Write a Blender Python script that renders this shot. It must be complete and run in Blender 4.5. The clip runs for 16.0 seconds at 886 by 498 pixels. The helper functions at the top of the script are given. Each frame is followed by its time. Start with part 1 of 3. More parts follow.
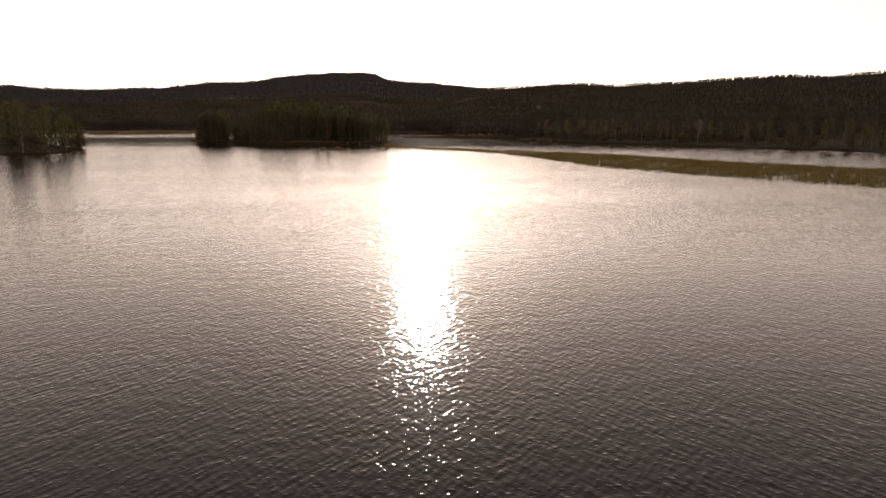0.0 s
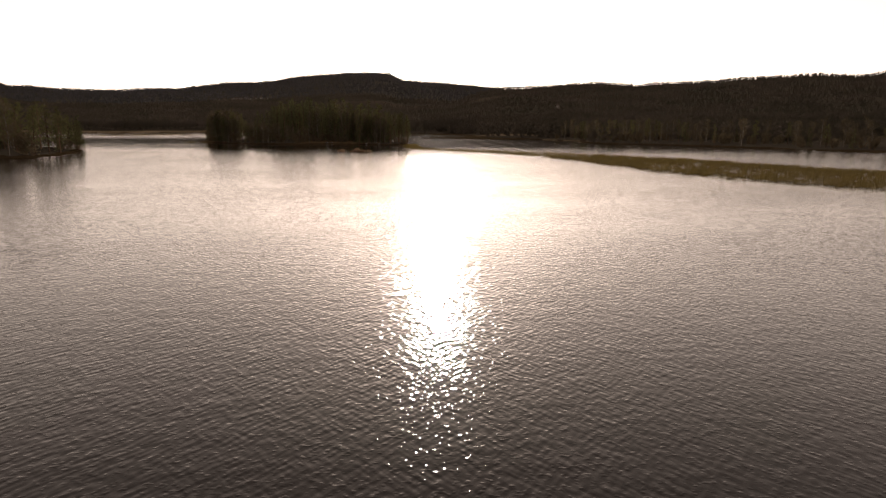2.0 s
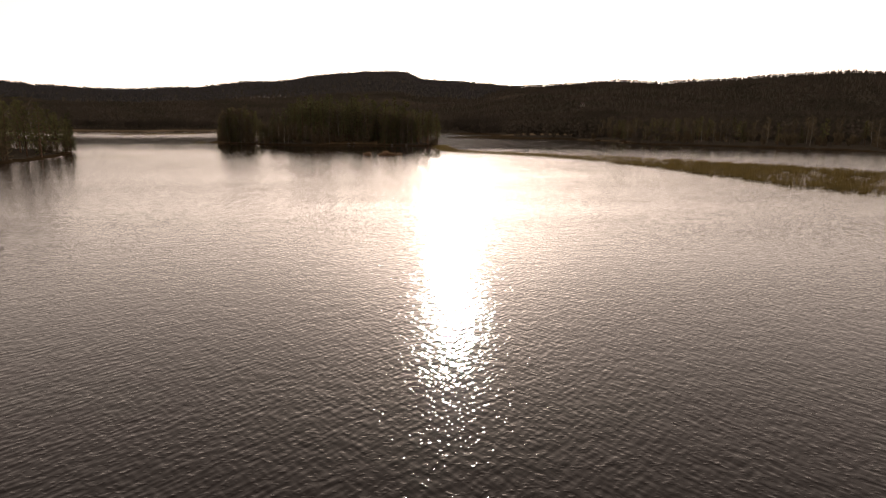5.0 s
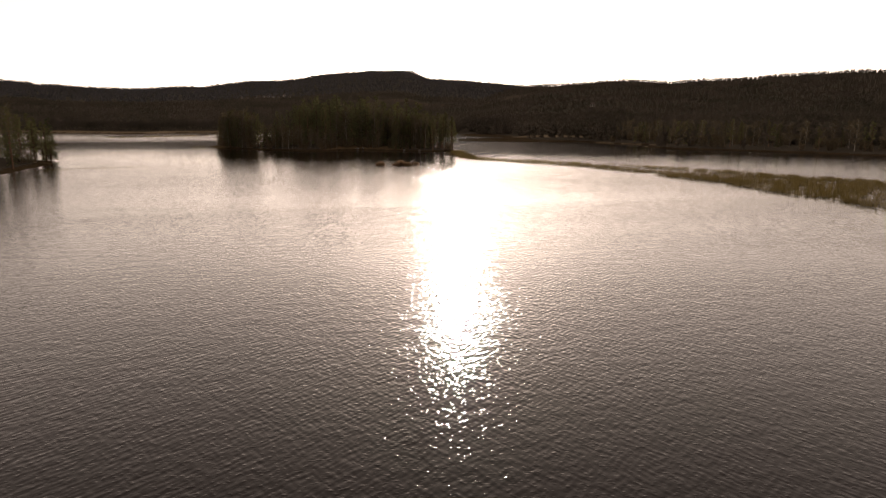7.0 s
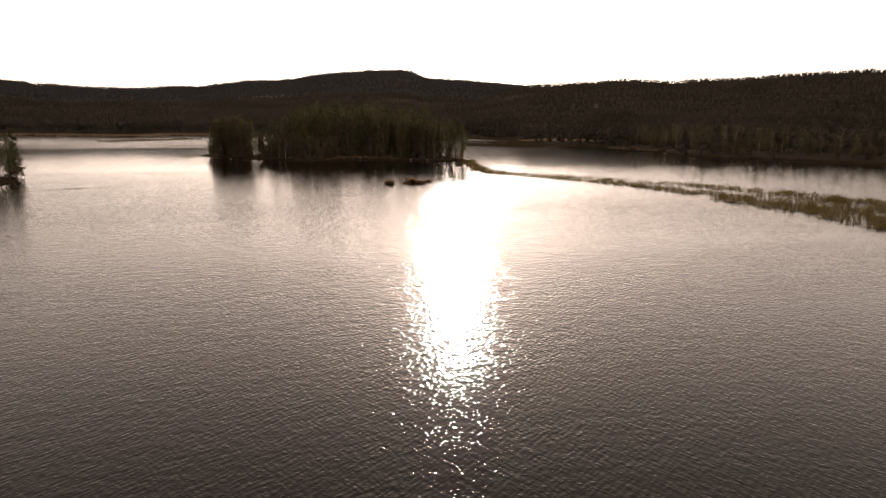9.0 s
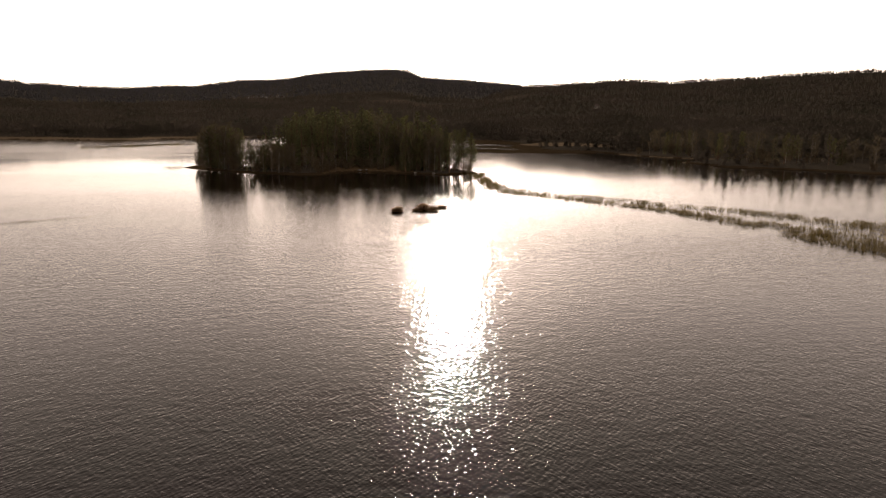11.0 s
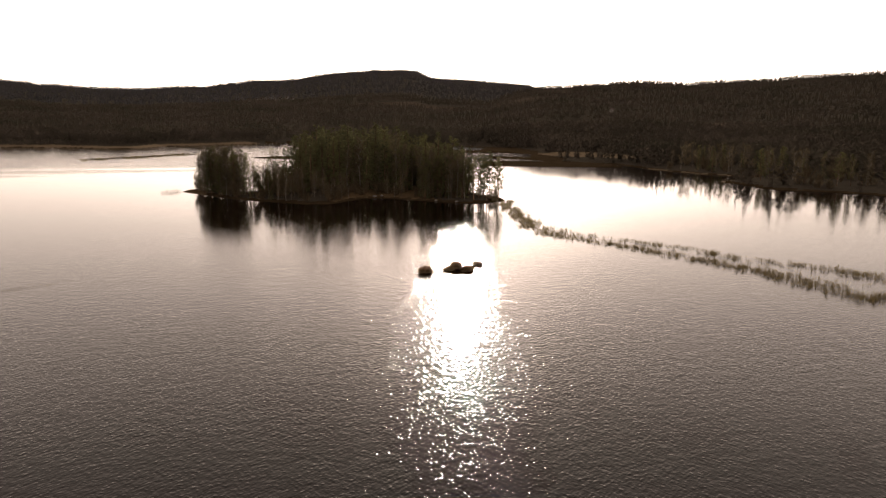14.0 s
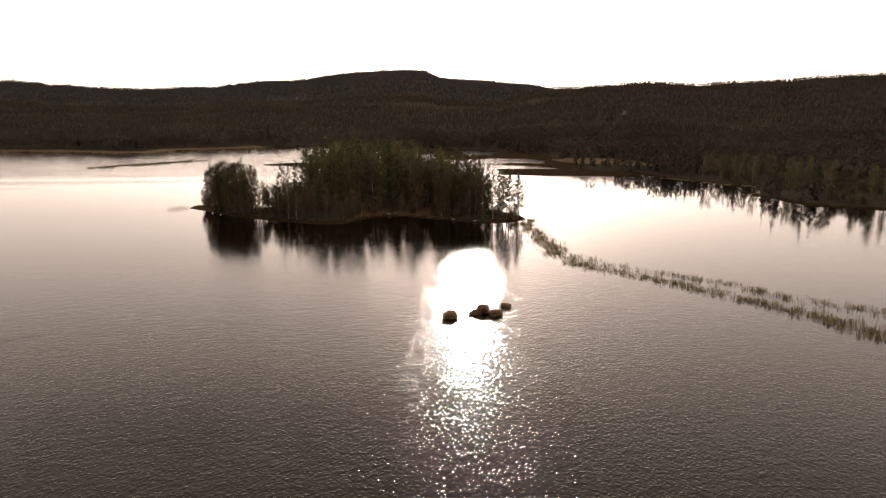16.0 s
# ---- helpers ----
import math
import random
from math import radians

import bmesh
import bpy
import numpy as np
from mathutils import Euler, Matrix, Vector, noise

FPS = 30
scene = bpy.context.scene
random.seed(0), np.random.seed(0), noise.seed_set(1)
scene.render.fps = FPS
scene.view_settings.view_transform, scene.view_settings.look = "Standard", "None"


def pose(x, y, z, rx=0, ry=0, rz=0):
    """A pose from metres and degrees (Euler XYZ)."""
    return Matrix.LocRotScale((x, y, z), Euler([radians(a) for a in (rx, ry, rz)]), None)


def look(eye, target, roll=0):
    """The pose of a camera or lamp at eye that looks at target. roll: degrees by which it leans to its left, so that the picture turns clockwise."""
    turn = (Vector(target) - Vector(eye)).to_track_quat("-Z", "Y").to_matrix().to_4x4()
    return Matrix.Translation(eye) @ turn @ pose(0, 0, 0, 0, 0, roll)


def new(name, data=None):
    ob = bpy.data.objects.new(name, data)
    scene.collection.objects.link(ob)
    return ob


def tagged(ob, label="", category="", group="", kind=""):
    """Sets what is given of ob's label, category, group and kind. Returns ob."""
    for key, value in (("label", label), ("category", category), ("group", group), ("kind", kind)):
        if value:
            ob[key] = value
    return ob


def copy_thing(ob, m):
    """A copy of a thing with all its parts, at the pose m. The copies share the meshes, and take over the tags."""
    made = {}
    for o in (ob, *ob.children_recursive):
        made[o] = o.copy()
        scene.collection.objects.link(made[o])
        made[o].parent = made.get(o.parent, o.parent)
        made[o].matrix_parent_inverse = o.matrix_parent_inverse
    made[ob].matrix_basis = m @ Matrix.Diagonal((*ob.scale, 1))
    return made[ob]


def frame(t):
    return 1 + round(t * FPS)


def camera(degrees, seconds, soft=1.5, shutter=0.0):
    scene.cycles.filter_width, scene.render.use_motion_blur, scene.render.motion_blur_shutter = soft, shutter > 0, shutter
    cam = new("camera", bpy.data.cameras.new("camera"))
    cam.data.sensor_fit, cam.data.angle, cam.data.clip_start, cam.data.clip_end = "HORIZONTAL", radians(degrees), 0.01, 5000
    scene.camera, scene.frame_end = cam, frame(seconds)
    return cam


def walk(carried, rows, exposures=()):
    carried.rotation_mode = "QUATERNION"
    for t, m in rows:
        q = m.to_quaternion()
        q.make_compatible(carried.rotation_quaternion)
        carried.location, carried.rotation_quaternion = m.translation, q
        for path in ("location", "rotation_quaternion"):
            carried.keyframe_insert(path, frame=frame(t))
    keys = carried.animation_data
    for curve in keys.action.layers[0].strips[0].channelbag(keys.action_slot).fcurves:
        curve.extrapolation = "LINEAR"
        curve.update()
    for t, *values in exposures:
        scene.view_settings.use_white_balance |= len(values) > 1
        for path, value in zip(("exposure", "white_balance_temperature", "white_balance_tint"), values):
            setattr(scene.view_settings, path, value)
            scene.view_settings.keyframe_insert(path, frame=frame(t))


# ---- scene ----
cam = camera(70, 16.0, soft=1.25)
PATH = [
    (0, (-9.161, -135.246, 7.652), (-3.164, -116.547, 3.861), 0.47),
    (1.5, (-8.315, -120.634, 7.609), (-2.623, -101.838, 3.824), 0.47),
    (3.5, (-7.345, -102.447, 7.385), (-2.022, -83.550, 3.571), 0.48),
    (7, (-6.042, -71.203, 9.178), (-1.094, -52.211, 5.328), 0.48),
    (9, (-5.224, -53.009, 11.774), (-0.227, -34.034, 7.903), 0.48),
    (11.5, (-3.786, -30.630, 15.856), (1.338, -11.694, 11.962), 0.47),
    (12.5, (-3.170, -22.967, 17.823), (1.922, -4.024, 13.919), 0.47),
    (13, (-2.974, -19.826, 18.834), (2.049, -0.866, 14.924), 0.47),
    (14.5, (-2.963, -12.384, 22.072), (1.811, 6.642, 18.169), 0.47),
    (16, (-3.166, -5.625, 25.044), (1.432, 13.440, 21.120), 0.46),
]
walk(cam, [(t, look(e, g, r)) for t, e, g, r in PATH], exposures=((0, 0.38), (8, 0.42), (13, 0.58), (16, 0.70)))

# ---- light ----
SUN_AZ, SUN_EL = 16.0, 15.8
world = bpy.data.worlds.new("hazy_evening_sky")
scene.world = world
world.use_nodes = True
wn = world.node_tree.nodes
wl = world.node_tree.links
sky = wn.new("ShaderNodeTexSky")
sky.sky_type, sky.sun_disc = "NISHITA", False
sky.sun_elevation, sky.sun_rotation = radians(SUN_EL), radians(SUN_AZ)
sky.air_density, sky.dust_density, sky.ozone_density = 1.0, 0.37, 1.0
hsv = wn.new("ShaderNodeHueSaturation")
hsv.inputs["Saturation"].default_value = 0.06
even = wn.new("ShaderNodeGamma")
even.inputs["Gamma"].default_value = 1.22
warm = wn.new("ShaderNodeMix")
warm.data_type, warm.blend_type = "RGBA", "MULTIPLY"
warm.inputs["Factor"].default_value = 1.0
warm.inputs["B"].default_value = (1.22, 0.965, 0.81, 1)
wl.new(sky.outputs[0], hsv.inputs["Color"])
wl.new(hsv.outputs[0], even.inputs["Color"])
wl.new(even.outputs[0], warm.inputs["A"])
wl.new(warm.outputs["Result"], wn["Background"].inputs["Color"])
wn["Background"].inputs["Strength"].default_value = 0.08
lamp = bpy.data.lights.new("sun", "SUN")
lamp.energy, lamp.angle, lamp.color = 0.85, radians(2.9), (1.0, 0.9, 0.78)
sun = new("sun", lamp)
az, el = radians(SUN_AZ), radians(SUN_EL)
to_sun = Vector((math.sin(az) * math.cos(el), math.cos(az) * math.cos(el), math.sin(el)))
sun.matrix_world = look(to_sun * 100, (0, 0, 0))


# ---- materials ----
class Nodes:
    """A short hand for building one material's nodes."""

    def __init__(self, name):
        self.mat = bpy.data.materials.new(name)
        self.mat.use_nodes = True
        self.tree = self.mat.node_tree
        self.bsdf = self.tree.nodes["Principled BSDF"]
        self.out = self.tree.nodes["Material Output"]

    def add(self, kind, **values):
        n = self.tree.nodes.new("ShaderNode" + kind)
        for key, value in values.items():
            n.inputs[key.replace("_", " ")].default_value = value
        return n

    def link(self, a, b):
        self.tree.links.new(a, b)

    def coords(self, scale=(1, 1, 1), turn=0.0):
        g = self.add("NewGeometry")
        m = self.add("Mapping", Scale=scale, Rotation=(0, 0, radians(turn)))
        self.link(g.outputs["Position"], m.inputs["Vector"])
        return m.outputs["Vector"]

    def noise(self, scale, detail=4.0, rough=0.55, vec=None):
        n = self.add("TexNoise", Scale=scale, Detail=detail, Roughness=rough)
        self.link(vec if vec is not None else self.coords(), n.inputs["Vector"])
        return n.outputs["Fac"]

    def ramp(self, fac, stops):
        r = self.add("ValToRGB")
        e = r.color_ramp.elements
        while len(e) < len(stops):
            e.new(0.5)
        for i, (p, c) in enumerate(stops):
            e[i].position, e[i].color = p, (*c, 1)
        self.link(fac, r.inputs["Fac"])
        return r.outputs["Color"]

    def math(self, op, a, b):
        n = self.add("Math")
        n.operation = op
        for i, v in enumerate((a, b)):
            if isinstance(v, (int, float)):
                n.inputs[i].default_value = v
            else:
                self.link(v, n.inputs[i])
        return n.outputs[0]

    def map(self, v, a, b, c, d):
        n = self.add("MapRange")
        for i, x in enumerate((a, b, c, d)):
            n.inputs[i + 1].default_value = x
        self.link(v, n.inputs[0])
        return n.outputs[0]

    def soft_normal(self, up):
        """Bends the face's normal towards the sky, as the many unseen leaves of a crown do."""
        g = self.add("NewGeometry")
        m = self.add("Mix")
        m.data_type = "VECTOR"
        m.inputs[0].default_value = up
        self.link(g.outputs["Normal"], m.inputs[4])
        m.inputs[5].default_value = (0, -0.25, 1)
        n = self.add("VectorMath")
        n.operation = "NORMALIZE"
        self.link(m.outputs[1], n.inputs[0])
        return n.outputs["Vector"]

    def bump(self, height, strength, distance):
        n = self.add("Bump", Strength=strength, Distance=distance)
        self.link(height, n.inputs["Height"])
        self.link(n.outputs[0], self.bsdf.inputs["Normal"])
        return n


def two_scale(name, dark, light, fine, coarse, rough=0.9, bump=0.0, bump_at=0.05, per_object=False):
    """A mottled matt surface: a fine grain laid over broad patches."""
    k = Nodes(name)
    a = k.noise(fine, 5.0, 0.65)
    b = k.noise(coarse, 3.0, 0.5)
    f = k.math("ADD", k.math("MULTIPLY", a, 0.55), k.math("MULTIPLY", b, 0.45))
    if per_object:
        o = k.add("ObjectInfo")
        f = k.math("ADD", f, k.math("MULTIPLY", k.math("SUBTRACT", o.outputs["Random"], 0.5), 0.3))
    mid = tuple((p + q) / 2 for p, q in zip(dark, light))
    k.link(k.ramp(f, [(0.3, dark), (0.5, mid), (0.7, light)]), k.bsdf.inputs["Base Color"])
    k.bsdf.inputs["Roughness"].default_value = rough
    k.bsdf.inputs["Specular IOR Level"].default_value = 0.0
    if bump:
        k.bump(a, bump, bump_at)
    return k.mat


def leafy(name, dark, light, fine, glow):
    """Needles, buds and blades: each a little different, letting some light through."""
    k = Nodes(name)
    g = k.add("NewGeometry")
    f = k.math("ADD", k.math("MULTIPLY", g.outputs["Random Per Island"], 0.5), k.math("MULTIPLY", k.noise(fine, 2.0), 0.5))
    o = k.add("ObjectInfo")
    f = k.math("ADD", f, k.math("MULTIPLY", k.math("SUBTRACT", o.outputs["Random"], 0.5), 0.4))
    col = k.ramp(f, [(0.15, dark), (0.85, light)])
    k.link(col, k.bsdf.inputs["Base Color"])
    k.bsdf.inputs["Roughness"].default_value = 0.75
    k.bsdf.inputs["Specular IOR Level"].default_value = 0.0
    t = k.add("BsdfTranslucent")
    k.link(col, t.inputs["Color"])
    bent = k.soft_normal(0.8)
    k.link(bent, k.bsdf.inputs["Normal"])
    mix = k.add("MixShader", Fac=glow)
    k.link(k.bsdf.outputs[0], mix.inputs[1])
    k.link(t.outputs[0], mix.inputs[2])
    k.link(mix.outputs[0], k.out.inputs["Surface"])
    return k.mat


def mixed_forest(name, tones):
    """Leafless birch and dark spruce in stands, with each crown a little different; the given tones hold haze too."""
    k = Nodes(name)
    g = k.add("NewGeometry")
    stand = k.noise(0.011, 4.0, 0.6)
    f = k.math("ADD", k.math("MULTIPLY", g.outputs["Random Per Island"], 0.06), k.math("MULTIPLY", stand, 0.95))
    col = k.ramp(f, tones)
    k.link(col, k.bsdf.inputs["Base Color"])
    k.bsdf.inputs["Roughness"].default_value = 0.9
    k.bsdf.inputs["Specular IOR Level"].default_value = 0.0
    t = k.add("BsdfTranslucent")
    k.link(col, t.inputs["Color"])
    bent = k.soft_normal(0.9)
    k.link(bent, k.bsdf.inputs["Normal"])
    mix = k.add("MixShader", Fac=0.12)
    k.link(k.bsdf.outputs[0], mix.inputs[1])
    k.link(t.outputs[0], mix.inputs[2])
    k.link(mix.outputs[0], k.out.inputs["Surface"])
    return k.mat


def water_material():
    """Dark peaty lake water: crossing trains of short-crested wind ripples, calm in the lee of the island and in long slicks."""
    k = Nodes("lake_water")
    k.bsdf.inputs["Base Color"].default_value = (0.0044, 0.0014, 0.0006, 1)
    k.bsdf.inputs["IOR"].default_value = 1.275
    k.bsdf.inputs["Roughness"].default_value = 0.06
    place = k.add("NewGeometry").outputs["Position"]

    def along(azimuth):
        n = k.add("VectorMath")
        n.operation = "DOT_PRODUCT"
        k.link(place, n.inputs[0])
        n.inputs[1].default_value = (math.sin(radians(azimuth)), math.cos(radians(azimuth)), 0)
        return n.outputs["Value"]

    def crested(azimuth, length, crest, detail=0.0):
        """Ripples that run towards an azimuth: metres from crest to crest, and along a crest."""
        c = k.add("CombineXYZ")
        k.link(k.math("DIVIDE", along(azimuth), length * 0.62), c.inputs[0])
        k.link(k.math("DIVIDE", along(azimuth + 90), crest * 0.62), c.inputs[1])
        c.inputs[2].default_value = azimuth * 0.37
        return k.math("MULTIPLY", k.math("SUBTRACT", k.noise(1.0, detail, 0.5, c.outputs[0]), 0.5), length)

    def train(azimuth, length, wander, gate):
        """A regular ripple train whose crests wander, coming and going in groups."""
        bend = k.math("MULTIPLY", k.noise(0.33 / length * 0.4, 1.0, 0.5), wander)
        wave = k.math("SINE", k.math("ADD", k.math("MULTIPLY", along(azimuth), 2 * math.pi / length), bend), 0.0)
        group = k.map(k.noise(0.16 / length, 1.0, 0.5, k.coords((1, 1, 1), azimuth * 3)), gate, gate + 0.25, 0.0, 1.0)
        return k.math("MULTIPLY", k.math("MULTIPLY", wave, group), length * 0.13)

    sep = k.add("SeparateXYZ")
    k.link(place, sep.inputs[0])
    # the wind has run further over the water towards the island, and its ripples are longer there
    run = k.map(sep.outputs["Y"], -30.0, 30.0, 0.0, 1.0)
    short = k.map(run, 0.0, 1.0, 1.0, 0.3)
    h = k.math("MULTIPLY", crested(-6, 1.4, 3.0), 0.12)
    for wave, amount, where in (
        (crested(-38, 0.28, 0.75), 0.8, short), (crested(66, 0.25, 0.65), 0.75, short),
        (train(-34, 0.24, 16.0, 0.40), 0.45, short), (train(62, 0.22, 15.0, 0.42), 0.40, short),
        (k.map(crested(12, 0.16, 0.2), 0.014, 0.05, 0.0, 0.06), 1.0, short),
        (crested(-30, 0.42, 0.95), 0.46, run), (crested(58, 0.38, 0.85), 0.46, run),
        (k.map(crested(14, 0.34, 0.4), 0.03, 0.10, 0.0, 0.12), 0.9, run),
    ):
        h = k.math("ADD", h, k.math("MULTIPLY", k.math("MULTIPLY", wave, amount), where))
    patch = k.noise(1.0, 4.0, 0.6, k.coords((0.009, 0.045, 1), 4))
    way = k.math("ADD", sep.outputs["Y"], k.math("MULTIPLY", k.math("SUBTRACT", patch, 0.5), 60.0))
    lee = k.math("MULTIPLY", k.map(way, -40.0, 30.0, 0.72, 1.15), k.math("MULTIPLY", k.map(way, 35.0, 98.0, 1.0, 0.38), k.map(way, 106.0, 120.0, 1.0, 0.42)))
    open_water = k.map(way, 180.0, 330.0, 0.0, 0.5)
    channel = k.math("MULTIPLY", k.map(sep.outputs["X"], 60.0, 110.0, 0.0, 1.0), k.math("MULTIPLY", k.map(way, 100.0, 160.0, 0.0, 1.0), k.map(way, 350.0, 440.0, 1.0, 0.0)))
    calm = k.math("ADD", lee, k.math("MULTIPLY", open_water, k.math("SUBTRACT", 1.0, channel)))
    calm = k.math("MULTIPLY", calm, k.math("SUBTRACT", 1.0, k.math("MULTIPLY", channel, 0.6)))
    # still water behind the reeds
    behind = k.math("MULTIPLY", k.map(sep.outputs["X"], 28.0, 48.0, 0.0, 1.0), k.map(sep.outputs["Y"], 30.0, 60.0, 0.0, 1.0))
    calm = k.math("MULTIPLY", calm, k.map(behind, 0.0, 1.0, 1.0, 0.6))
    gust = k.map(patch, 0.36, 0.62, 0.75, 1.15)
    # a sheltered reach with long slicks, west of the island
    reach = k.math("MULTIPLY", k.map(way, 156.0, 182.0, 0.0, 1.0), k.map(way, 288.0, 318.0, 1.0, 0.0))
    reach = k.math("MULTIPLY", reach, k.map(sep.outputs["X"], -40.0, 0.0, 1.0, 0.0))
    streak = k.noise(1.0, 3.0, 0.6, k.coords((0.004, 0.05, 1), -4))
    slick = k.math("SUBTRACT", 1.0, k.math("MULTIPLY", reach, k.map(streak, 0.52, 0.61, 0.975, 0.2)))
    h = k.math("MULTIPLY", h, k.math("MULTIPLY", k.math("MULTIPLY", calm, gust), slick))
    k.bump(h, 1.0, RIPPLE)
    return k.mat


RIPPLE = 0.1
WATER = water_material()
SOIL = two_scale("forest_floor", (0.045, 0.039, 0.030), (0.085, 0.074, 0.058), 0.9, 0.03, 0.95, 0.6, 0.4)
STRAW = two_scale("dry_sedge_meadow", (0.10, 0.077, 0.050), (0.25, 0.19, 0.125), 1.2, 0.06, 0.95, 0.6, 0.3)
SHORE = two_scale("shore_peat_and_moss", (0.023, 0.017, 0.010), (0.073, 0.052, 0.031), 2.2, 0.15, 0.95, 0.6, 0.2)
BARK = two_scale("pine_bark", (0.070, 0.049, 0.035), (0.224, 0.140, 0.091), 9.0, 1.2, 0.95, 0.5, 0.03, True)
BIRCH = two_scale("birch_bark", (0.110, 0.094, 0.077), (0.374, 0.330, 0.286), 5.0, 0.8, 0.8, 0.2, 0.02, True)
TWIG = leafy("bare_birch_twigs", (0.093, 0.077, 0.047), (0.224, 0.179, 0.112), 0.5, 0.3)
NEEDLE = leafy("pine_needles", (0.093, 0.092, 0.045), (0.243, 0.230, 0.102), 0.5, 0.42)
SPRUCE = leafy("spruce_needles", (0.078, 0.084, 0.046), (0.214, 0.204, 0.099), 0.5, 0.4)
MOOR = two_scale("dry_heather_and_grass", (0.056, 0.040, 0.024), (0.168, 0.120, 0.067), 1.6, 0.22, 0.95, 0.7, 0.25)
# haze is mixed into these tones: lifted on slopes, grey and cool on ridges
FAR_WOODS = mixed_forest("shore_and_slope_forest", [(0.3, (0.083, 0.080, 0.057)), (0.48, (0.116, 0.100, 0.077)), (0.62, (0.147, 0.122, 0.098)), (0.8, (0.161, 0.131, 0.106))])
HAZY_RIDGE = mixed_forest("haze_tinted_ridge_forest", [(0.3, (0.085, 0.087, 0.088)), (0.48, (0.106, 0.104, 0.106)), (0.62, (0.129, 0.123, 0.127)), (0.8, (0.140, 0.129, 0.134))])
HEATH = two_scale("hillside_felling", (0.058, 0.046, 0.035), (0.120, 0.094, 0.070), 0.3, 0.02, 0.95, 0.5, 0.5)
REED = leafy("dry_reed", (0.084, 0.063, 0.023), (0.269, 0.200, 0.074), 0.6, 0.35)
SEDGE = leafy("dry_sedge", (0.24, 0.155, 0.09), (0.60, 0.41, 0.25), 1.5, 0.65)
PEAT = two_scale("tussock_peat", (0.14, 0.09, 0.055), (0.32, 0.21, 0.125), 6.0, 1.0, 0.95, 0.6, 0.05)
ROCK = two_scale("grey_stone", (0.10, 0.095, 0.09), (0.27, 0.25, 0.23), 4.0, 0.6, 0.85, 0.4, 0.05)
WOOD_WALL = two_scale("pale_painted_boards", (0.195, 0.182, 0.169), (0.358, 0.338, 0.312), 3.0, 0.4, 0.7)
ROOF = two_scale("dull_roofing", (0.06, 0.05, 0.05), (0.14, 0.11, 0.10), 3.0, 0.4, 0.8)

# ---- the lie of the land ----
rng = np.random.default_rng(7)
LATTICE = rng.random((256, 256))


def vnoise(x, y):
    """Smooth value noise of period 256 on arrays."""
    xi, yi = np.floor(x).astype(int), np.floor(y).astype(int)
    fx, fy = x - xi, y - yi
    fx, fy = fx * fx * (3 - 2 * fx), fy * fy * (3 - 2 * fy)
    a, b = LATTICE[xi % 256, yi % 256], LATTICE[(xi + 1) % 256, yi % 256]
    c, d = LATTICE[xi % 256, (yi + 1) % 256], LATTICE[(xi + 1) % 256, (yi + 1) % 256]
    return (a * (1 - fx) + b * fx) * (1 - fy) + (c * (1 - fx) + d * fx) * fy


def fbm(x, y, octaves=4):
    s, w = 0.0, 0.5
    for i in range(octaves):
        s = s + w * (vnoise(x + 37 * i, y + 91 * i) - 0.5)
        x, y, w = x * 2.03, y * 2.03, w / 2
    return s


def inside_distance(x, y, poly):
    """Metres from the polygon's edge, positive inside."""
    p = np.array(poly, float)
    q = np.roll(p, -1, 0)
    best = np.full(x.shape, 1e18)
    odd = np.zeros(x.shape, bool)
    for (ax, ay), (bx, by) in zip(p, q):
        dx, dy = bx - ax, by - ay
        u = np.clip(((x - ax) * dx + (y - ay) * dy) / (dx * dx + dy * dy), 0, 1)
        best = np.minimum(best, (x - ax - u * dx) ** 2 + (y - ay - u * dy) ** 2)
        if ay != by:
            odd ^= ((ay > y) != (by > y)) & (x < dx * (y - ay) / dy + ax)
    return np.where(odd, 1, -1) * np.sqrt(best)


LAKE = [(-520, -800), (520, -800), (400, -280), (262, -80), (216, 0), (202, 40), (196, 80), (190, 112), (176, 146), (166, 155), (156, 163),
        (160, 193), (186, 209), (176, 227), (169, 249), (171, 288), (147, 322), (163, 345), (172, 395), (185, 440), (192, 500),
        (165, 540), (110, 600), (49, 700), (-10, 640), (-58, 592), (-97, 562), (-105, 524), (-131, 515), (-155, 533), (-178, 545),
        (-218, 548), (-330, 525), (-520, 480), (-660, 300), (-620, -250)]
ISLAND = [(-32, 189), (-25, 179), (-14, 165), (-6, 159), (3, 153), (9, 152), (14, 157), (18, 161), (23, 163), (27, 161),
          (32, 156), (37, 151), (43, 147), (51, 146), (57, 150), (58, 158), (55, 172), (51, 195), (46, 220), (38, 238), (20, 246), (8, 238),
          (2, 220), (-2, 200), (-9, 187), (-17, 187), (-24, 193), (-31, 196)]
POINT = [(-57, 99), (-54, 85), (-53, 72), (-52, 58), (-55, 48), (-66, 42), (-90, 36), (-160, 20), (-400, 10), (-400, 140), (-160, 135), (-90, 120), (-68, 107)]
# the first bar is widened to stand for the trees' dark reflection in the channel
BARS = [
    [(109, 331), (137, 323), (152, 330), (161, 312), (169, 291), (163, 274), (142, 276), (127, 281), (111, 285), (98, 294)],
    [(129, 380), (146, 371), (155, 349), (147, 331), (138, 346), (123, 364)],
    [(169, 412), (205, 415), (165, 320), (144, 327), (148, 360)],
    [(138, 429), (162, 427), (167, 402), (175, 398), (211, 498), (199, 519), (175, 531), (152, 475)],
    [(92, 413), (135, 426), (149, 471), (130, 472), (144, 533), (122, 546)],
    [(-20, 378), (0, 362), (20, 352), (50, 350), (55, 366), (25, 386), (0, 396)],
    [(-102, 364), (-82, 392), (-57, 426), (-54, 431), (-80, 402), (-100, 372)],
]
